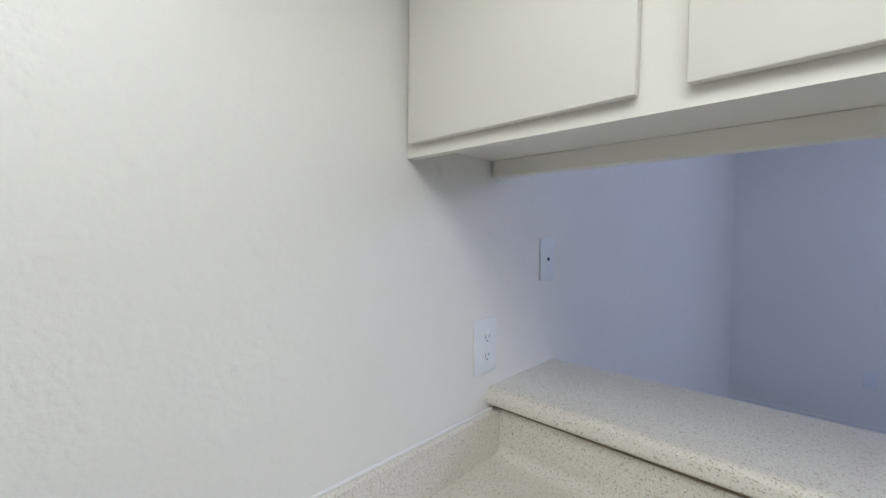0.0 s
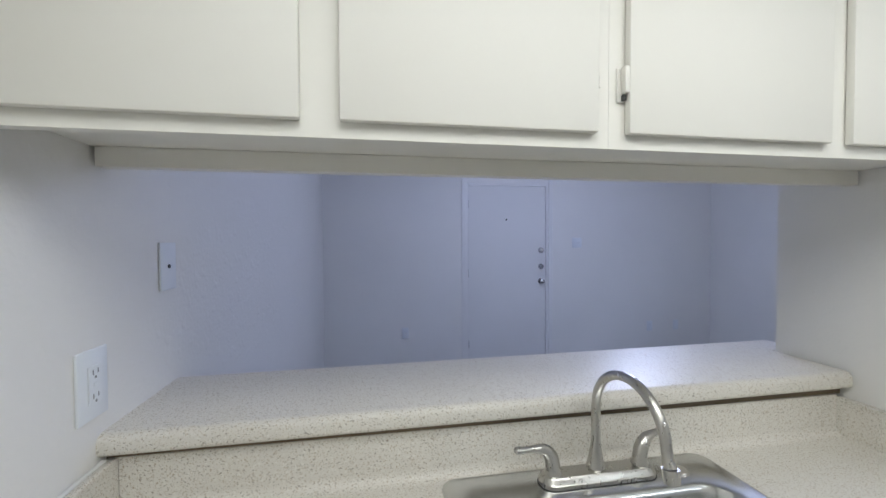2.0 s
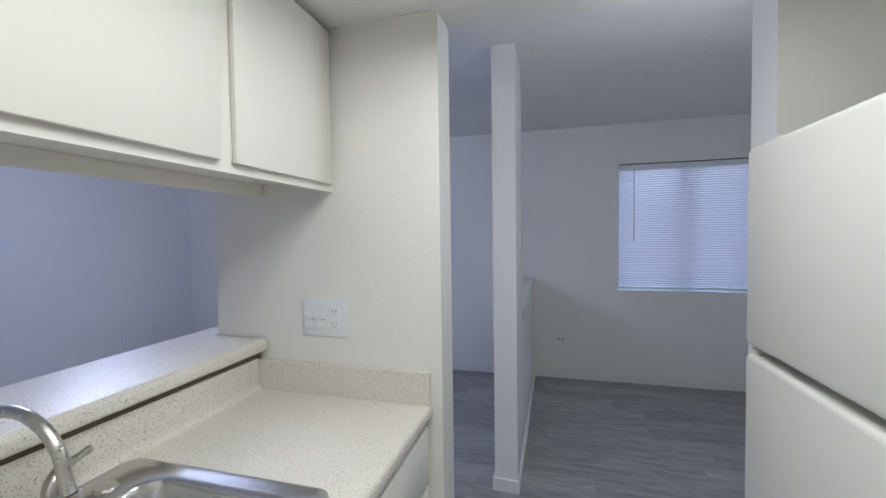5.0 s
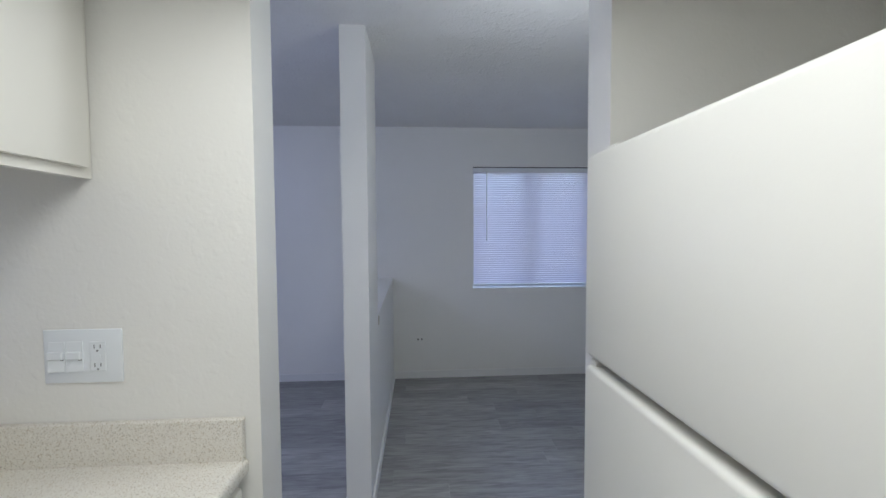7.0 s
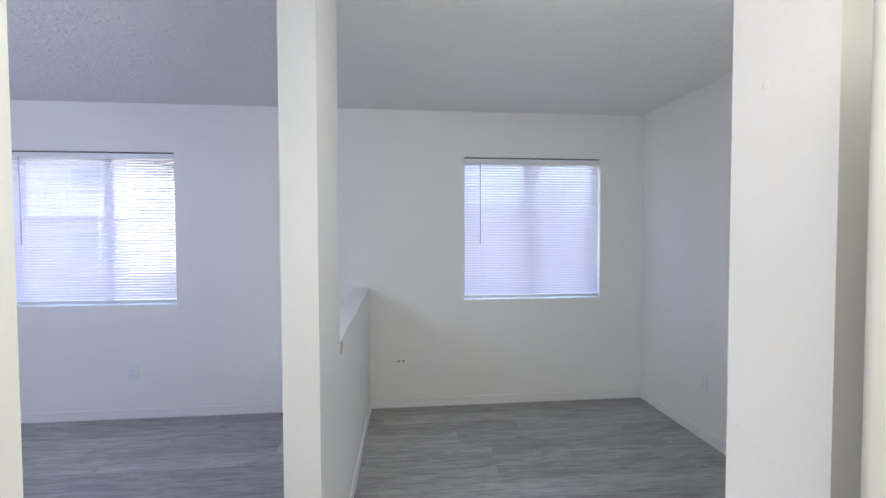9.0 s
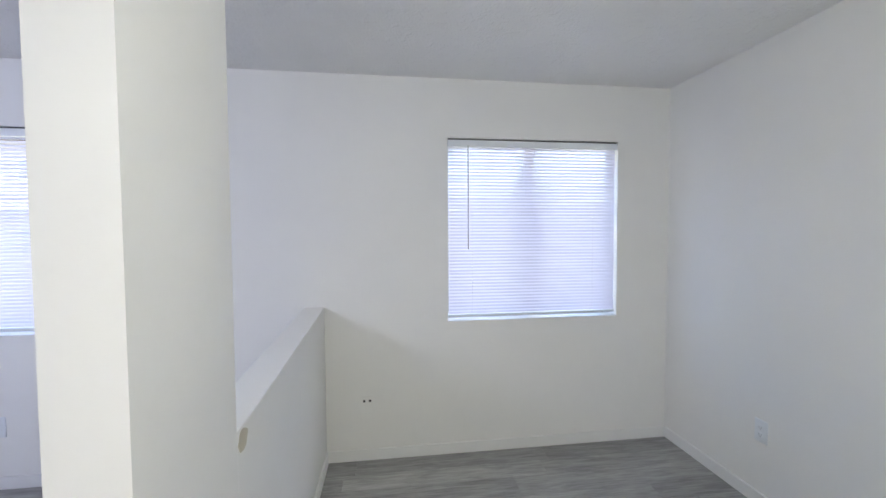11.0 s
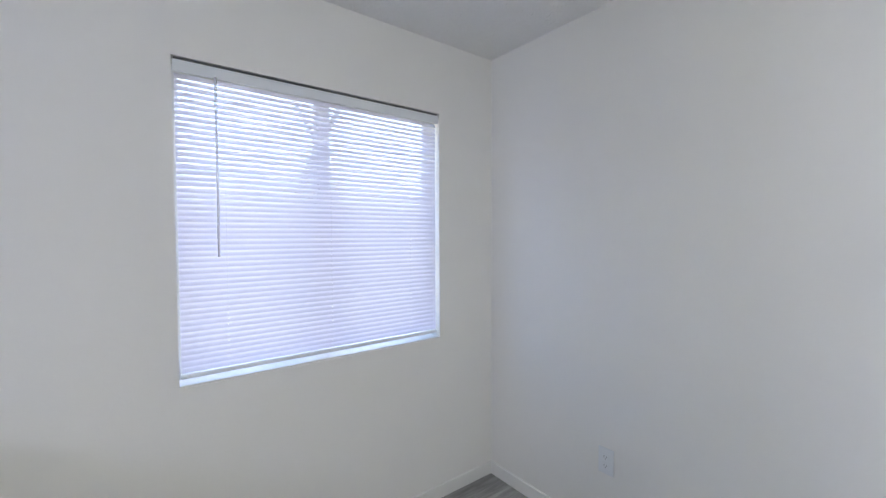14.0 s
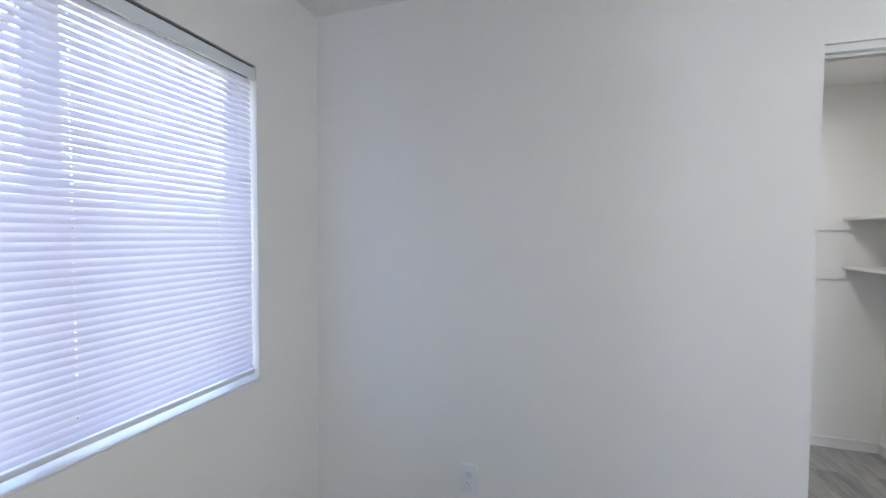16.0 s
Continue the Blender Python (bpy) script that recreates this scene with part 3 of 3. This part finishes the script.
faucet = thing("faucet", pose(0.792, 0.927, CZ + 0.004), "satin nickel gooseneck faucet with two lever handles", "faucet")
bm = bmesh.new()
loft(bm, [(rounded(-0.130, 0.130, -0.029, 0.029, 0.027), 0.0), (rounded(-0.130, 0.130, -0.029, 0.029, 0.027), 0.009), (rounded(-0.127, 0.127, -0.026, 0.026, 0.025), 0.0115), (rounded(-0.125, 0.125, -0.024, 0.024, 0.023), 0.018), (rounded(-0.120, 0.120, -0.019, 0.019, 0.018), 0.022)])
part("base_plate", bm, NICKEL, faucet, "", True)
# thin black layer draws the shadow line round the foot of the base plate
bm = bmesh.new()
loft(bm, [(rounded(-0.1315, 0.1315, -0.0305, 0.0305, 0.028), -0.003), (rounded(-0.1315, 0.1315, -0.0305, 0.0305, 0.028), 0.0018)])
part("base_shadow_line", bm, DARK, faucet, "thin black line for the shadow under the base plate")
pts, rad = [], []
for z, r in ((0.020, 0.0195), (0.026, 0.019), (0.030, 0.0175), (0.050, 0.0135), (0.072, 0.0102), (0.15, 0.0094)):
    pts.append((0.0, 0.008, z))
    rad.append(r)
for i in range(1, 16):
    a = math.pi * i / 15
    pts.append((0.010 * i / 15, 0.008 - 0.098 + 0.098 * math.cos(a), 0.157 + 0.087 * math.sin(a)))
    rad.append(0.0094)
pts += [(0.010, -0.192, 0.142), (0.010, -0.197, 0.130)]
rad += [0.0096, 0.0104]
part("spout", tube(bmesh.new(), pts, rad, 20), NICKEL, faucet, "", True)
part("aerator", disc_rod(bmesh.new(), (0.010, -0.197, 0.1305), (0.010, -0.201, 0.108), 0.0140, 0.0125), NICKEL, faucet, "", True)
for s in (-1, 1):
    ly = 0.006 if s > 0 else -0.002
    stem = [(0, 0.019, 0.0185), (0, 0.025, 0.0180), (0, 0.029, 0.0155), (0.001, 0.042, 0.0150), (0.004, 0.055, 0.0148), (0.011, 0.066, 0.0135), (0.021, 0.0735, 0.0112), (0.034, 0.0765, 0.0088), (0.050, 0.0770, 0.0074), (0.066, 0.0775, 0.0070), (0.076, 0.0785, 0.0082), (0.083, 0.0790, 0.0078), (0.087, 0.0790, 0.0035)]
    bm = tube(bmesh.new(), [(s * (0.100 + d), 0.002 + ly * d / 0.02, z) for d, z, _ in stem], [q for _, _, q in stem], 20)
    part("lever_handle", bm, NICKEL, faucet, "", True)


# ---- kitchen: cabinets ----
def handleless_door(parent, name, x0, x1, y0, z0, z1, thick=0.014):
    return part(name, box(bmesh.new(), x0, x1, y0 - thick, y0, z0, z1, 0.003, 2), CAB, parent, "", True)


def hinge(parent, x, y, z, side):
    bm = box(bmesh.new(), x, x + side * 0.013, y - 0.003, y, z - 0.026, z + 0.026, 0.0012, 1)
    box(bm, x - side * 0.001, x + side * 0.007, y - 0.0155, y - 0.0032, z - 0.015, z + 0.026, 0.0025, 2)
    h = part("hinge", bm, CAB, parent, "painted-over surface hinge", True)
    part("hinge_gap", boxes((x + side * 0.001, x + side * 0.006, y - 0.009, y - 0.0031, z - 0.024, z - 0.0155)), DARK, h)


YF = 0.718


def upper_cabinet(x0, x1, doors, hinges, marks, label):
    c = thing("upper_cabinet", pose(0, 0, 0), label, "wall cabinet", "upper kitchen cabinets")
    zb, zt = 1.566, ZK - 0.012
    part("body", boxes((x0, x1, YF + 0.019, 1.004, zb + 0.032, zt)), CAB, c)
    d = sorted(doors)
    inner0, inner1 = d[0][0] + 0.012, d[-1][1] - 0.012
    mid0, mid1 = d[0][1] - 0.012, d[1][0] + 0.012
    for a, b_ in ((x0, inner0), (mid0, mid1), (inner1, x1)):
        part("stile", boxes((a, b_, YF, YF + 0.019, zb, zt)), CAB, c)
    for a, b_ in ((inner0, mid0), (mid1, inner1)):
        part("rail", boxes((a, b_, YF, YF + 0.019, zb, zb + 0.045)), CAB, c)
        part("rail", boxes((a, b_, YF, YF + 0.019, zt - 0.04, zt)), CAB, c)
    for a, b_ in doors:
        handleless_door(c, "door", a, b_, YF - 0.001, zb + 0.021, zt - 0.018)
    for x in marks:
        part("hinge_mark", boxes((x - 0.0012, x + 0.0012, YF - 0.0125, YF - 0.002, 1.653, 1.670)), CAB, c)
    for x, z, side in hinges:
        hinge(c, x, YF, z, side)


upper_cabinet(XL + 0.002, 0.679, ((-0.145, 0.234), (0.284, 0.656)), (), (-0.1468, 0.6578), "cream painted two-door upper cabinet under the ceiling")
upper_cabinet(0.6795, XR - 0.002, ((0.705, 1.078), (1.120, 1.506)), ((0.704, 1.662, -1),), (), "cream painted two-door upper cabinet in the corner")
v = part("light_valance", boxes((XL + 0.009, XR - 0.004, 0.972, 1.003, 1.562, 1.5972)), CAB)
tagged(v, "cream painted strip of wood under the upper cabinets", "trim", "", "structure")


def base_cabinet(x0, x1, label):
    c = thing("base_cabinet", pose(0, 0, 0), label, "base cabinet", "base kitchen cabinets")
    part("side", boxes((x0, x0 + 0.018, 0.441, 1.03, 0.0, CZ - 0.039)), CAB, c)
    part("side", boxes((x1 - 0.018, x1, 0.441, 1.03, 0.0, CZ - 0.039)), CAB, c)
    part("face_frame", boxes((x0, x0 + 0.035, 0.42, 0.44, 0.0, CZ - 0.039), (x1 - 0.035, x1, 0.42, 0.44, 0.0, CZ - 0.039), (x0 + 0.035, x1 - 0.035, 0.42, 0.44, CZ - 0.075, CZ - 0.039), (x0 + 0.035, x1 - 0.035, 0.42, 0.44, 0.0, 0.1)), CAB, c)
    handleless_door(c, "drawer_front", x0 + 0.02, x1 - 0.02, 0.419, 0.70, CZ - 0.06)
    m_ = (x0 + x1) / 2
    handleless_door(c, "door", x0 + 0.02, m_ - 0.003, 0.419, 0.11, 0.68)
    handleless_door(c, "door", m_ + 0.003, x1 - 0.02, 0.419, 0.11, 0.68)


base_cabinet(XL + 0.002, 0.44, "cream painted base cabinet under the counter")
base_cabinet(0.4405, 1.115, "cream painted sink base cabinet under the counter")
base_cabinet(1.1155, XR - 0.002, "cream painted narrow base cabinet under the counter")


# ---- refrigerator ----
FX0, FX1, FY = 0.722, 1.437, -0.368
fr = thing("refrigerator", pose(0, 0, 0), "cream white top-freezer refrigerator with rounded doors", "refrigerator")
part("body", box(bmesh.new(), FX0, FX1, -1.08, FY - 0.068, 0.03, 1.600, 0.006, 2), FRIDGE, fr, "", True)
part("gasket", boxes((FX0 + 0.012, FX1 - 0.012, FY - 0.0675, FY - 0.0605, 0.12, 1.59)), GASKET, fr)
part("freezer_door", box(bmesh.new(), FX0, FX1, FY - 0.06, FY, 1.174, 1.606, 0.012, 4), FRIDGE, fr, "", True)
part("fridge_door", box(bmesh.new(), FX0, FX1, FY - 0.06, FY, 0.10, 1.155, 0.012, 4), FRIDGE, fr, "", True)
part("middle_hinge", box(bmesh.new(), FX1 - 0.030, FX1 - 0.004, FY - 0.055, FY - 0.010, 1.1555, 1.1665, 0.002, 1), FRIDGE, fr)
part("toe_grille", boxes((FX0 + 0.01, FX1 - 0.01, FY - 0.075, FY - 0.069, 0.0, 0.095)), GASKET, fr)
part("hinge_cap", box(bmesh.new(), FX1 - 0.07, FX1 - 0.02, FY - 0.12, FY - 0.03, 1.6065, 1.620, 0.003, 1), FRIDGE, fr)

# ---- kitchen ceiling lamp housing ----
lh = thing("ceiling_light", pose(0.68, 0.10, 2.01), "large white fluorescent box on the kitchen ceiling", "ceiling light")
part("base", box(bmesh.new(), -0.60, 0.60, -0.30, 0.30, 0.004, 0.0645, 0.004, 1), PLASTIC, lh)
for x in (-0.6165, 0.6015):
    part("end_cap", box(bmesh.new(), x, x + 0.015, -0.31, 0.31, -0.008, 0.0645, 0.002, 1), PLASTIC, lh)

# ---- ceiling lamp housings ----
# the hall and living room housings are unseen additions around the fill lights
for name, x, y, z, label in (("ceiling_light", 1.80, -0.62, 2.415, "unseen hall fixture on a stem, added for the fill light"), ("ceiling_light", 2.1, 2.55, 2.415, "unseen living room fixture on a stem, added for the fill light"), ("ceiling_light", 2.2, -2.75, 2.40, "round white closet ceiling fixture")):
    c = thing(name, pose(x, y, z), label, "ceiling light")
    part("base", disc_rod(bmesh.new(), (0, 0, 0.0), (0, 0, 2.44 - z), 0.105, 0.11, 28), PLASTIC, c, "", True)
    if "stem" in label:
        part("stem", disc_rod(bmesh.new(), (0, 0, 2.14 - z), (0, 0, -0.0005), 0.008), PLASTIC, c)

# ---- closet ----
for z, zc in ((1.565, 1.48), (1.240, 1.165)):
    s = thing("closet_shelf", pose(CX0, CY, z), "white painted closet shelf on wall cleats", "shelf", "closet shelves")
    part("board", box(bmesh.new(), 0.001, 0.245, 0.001, 1.6, -0.019, 0.0, 0.002, 1), TRIM, s)
    part("cleat", boxes((0.02, 0.40, 0.001, 0.019, -0.085, -0.0195)), TRIM, s)
    part("cleat", boxes((0.001, 0.0195, 0.001, 1.6, -0.085, -0.0195)), TRIM, s)
tr = thing("door_track", pose(0, 0, 0), "painted metal closet door track in the opening head", "door track")
for y in (YS - 0.085, YS - 0.045):
    part("rail", boxes((CLX - 0.855, CLX - 0.004, y, y + 0.008, 2.029, 2.061)), TRIM, tr)
part("top_plate", boxes((CLX - 0.855, CLX - 0.004, YS - 0.095, YS - 0.012, 2.0612, 2.0616)), TRIM, tr)
part("fascia", boxes((CLX - 0.856, CLX - 0.004, YS - 0.03, YS - 0.012, 2.037, 2.061)), TRIM, tr)

# ---- outdoors ----
structure("ground", boxes((XE2 + 0.05, 400, -300, 300, -0.5, -0.35)), LAWN, "dry lawn outside the windows", "ground")
structure("pavement", boxes((9.0, 13.5, -60, 60, -0.5, -0.345)), CONCRETE, "pale concrete walk outside the windows", "pavement")


def far_building(x, y0, y1, label):
    b_ = thing("apartment_building", pose(x, y0, -0.35), label, "building")
    n = int((y1 - y0) / 3.4)
    part("wall", boxes((0, 9, 0, y1 - y0, 0, 5.6)), STUCCO, b_)
    part("roof", boxes((-0.9, 9.9, -0.7, y1 - y0 + 0.7, 5.601, 6.0)), ROOF, b_)
    part("walkway", boxes((-1.4, -0.004, 0.0, y1 - y0, 2.7, 2.86)), CONCRETE, b_)
    for i in range(n):
        yy = 0.9 + i * 3.4
        for z in (0.9, 3.7):
            w = part("window", boxes((-0.06, -0.003, yy, yy + 1.5, z, z + 1.25)), ALU, b_)
            part("pane", boxes((-0.075, -0.062, yy + 0.07, yy + 1.43, z + 0.07, z + 1.18)), PANE_FAR, w)
        part("post", boxes((-1.4, -1.28, yy - 0.6, yy - 0.48, 0, 2.7)), RAILM, b_)
    part("handrail", boxes((-1.4, -1.34, 0, y1 - y0, 3.78, 3.84)), RAILM, b_)
    for i in range(int((y1 - y0) / 0.28)):
        part("baluster", boxes((-1.385, -1.355, 0.1 + i * 0.28, 0.125 + i * 0.28, 2.861, 3.779)), RAILM, b_)


far_building(21, 12.6, 31, "beige two-storey apartment building with a railed walkway")


def tree(x, y, lean, seed, height, label, limbs=9, leaves=9):
    rnd = random.Random(seed)
    t = thing("tree", pose(x, y, -0.36), label, "tree", "yard trees")
    bm = bmesh.new()
    tips = []
    trunk = [(0, 0, 0), (lean * 0.1, lean * 0.15, 1.0), (lean * 0.25, lean * 0.5, 2.0), (lean * 0.4, lean, height * 0.55)]
    tube(bm, trunk, [0.14, 0.10, 0.075, 0.05], 10)
    for i in range(limbs):
        a = rnd.uniform(0, 6.28)
        base = Vector(trunk[2]).lerp(Vector(trunk[3]), rnd.uniform(0.5, 1))
        r = rnd.uniform(0.9, 2.0)
        tip = base + Vector((math.cos(a) * r, math.sin(a) * r, rnd.uniform(0.2, height * 0.42)))
        mid = base.lerp(tip, 0.5) + Vector((0, 0, 0.3))
        tube(bm, [base, mid, tip], [0.045, 0.026, 0.008], 7)
        tips += [mid, tip, base.lerp(tip, 0.75), tip + Vector((rnd.uniform(-.4, .4), rnd.uniform(-.4, .4), rnd.uniform(-.5, .3)))]
    part("trunk", bm, BARK, t)
    verts, faces = [], []
    for c in tips:
        for i in range(leaves):
            o = c + Vector((rnd.gauss(0, 0.42), rnd.gauss(0, 0.42), rnd.gauss(0, 0.33)))
            q = Euler((rnd.uniform(0, 6), rnd.uniform(0, 6), rnd.uniform(0, 6))).to_matrix()
            s = rnd.uniform(0.05, 0.1)
            k = len(verts)
            verts += [tuple(o + q @ Vector(p_)) for p_ in ((-s, 0, 0), (0, -s * 0.45, 0.01), (s, 0, 0), (0, s * 0.45, 0.01))]
            faces.append((k, k + 1, k + 2, k + 3))
    me = bpy.data.meshes.new("crown")
    me.from_pydata(verts, [], faces)
    me.materials.append(LEAF)
    cr = new("crown", me)
    cr.parent = t
    tagged(cr, "", "", "", "stuff")


tree(9.4, -1.66, -1.2, 3, 6.4, "leaning yard tree with sparse green foliage", 3, 3)
tree(10.5, 1.6, -0.6, 5, 5.6, "yard tree with sparse green foliage")
tree(20, -8, 0.5, 8, 6.5, "tall yard tree with green foliage")


# ---- floor planks ----
floor = structure("floor", boxes((XL - 0.1, XE2, CY - 0.1, YN + 0.1, -0.12, -0.012)), GASKET, "grey wood-look vinyl plank floor", "floor")
PW, PL = 0.152, 1.22
plank_mesh = mesh_of("plank", box(bmesh.new(), 0.0004, PW - 0.0004, 0.0004, PL - 0.0004, -0.0118, 0.0, 0.0008, 1), VINYL)
rnd = random.Random(11)
for i in range(int((XE2 - XL) / PW) + 1):
    y = CY - 0.1 - rnd.uniform(0.1, 1.2)
    while y < YN:
        o = new("plank", plank_mesh)
        o.parent = floor
        o.location = (XL - 0.05 + i * PW, y, rnd.uniform(-0.0003, 0.0))
        y += PL
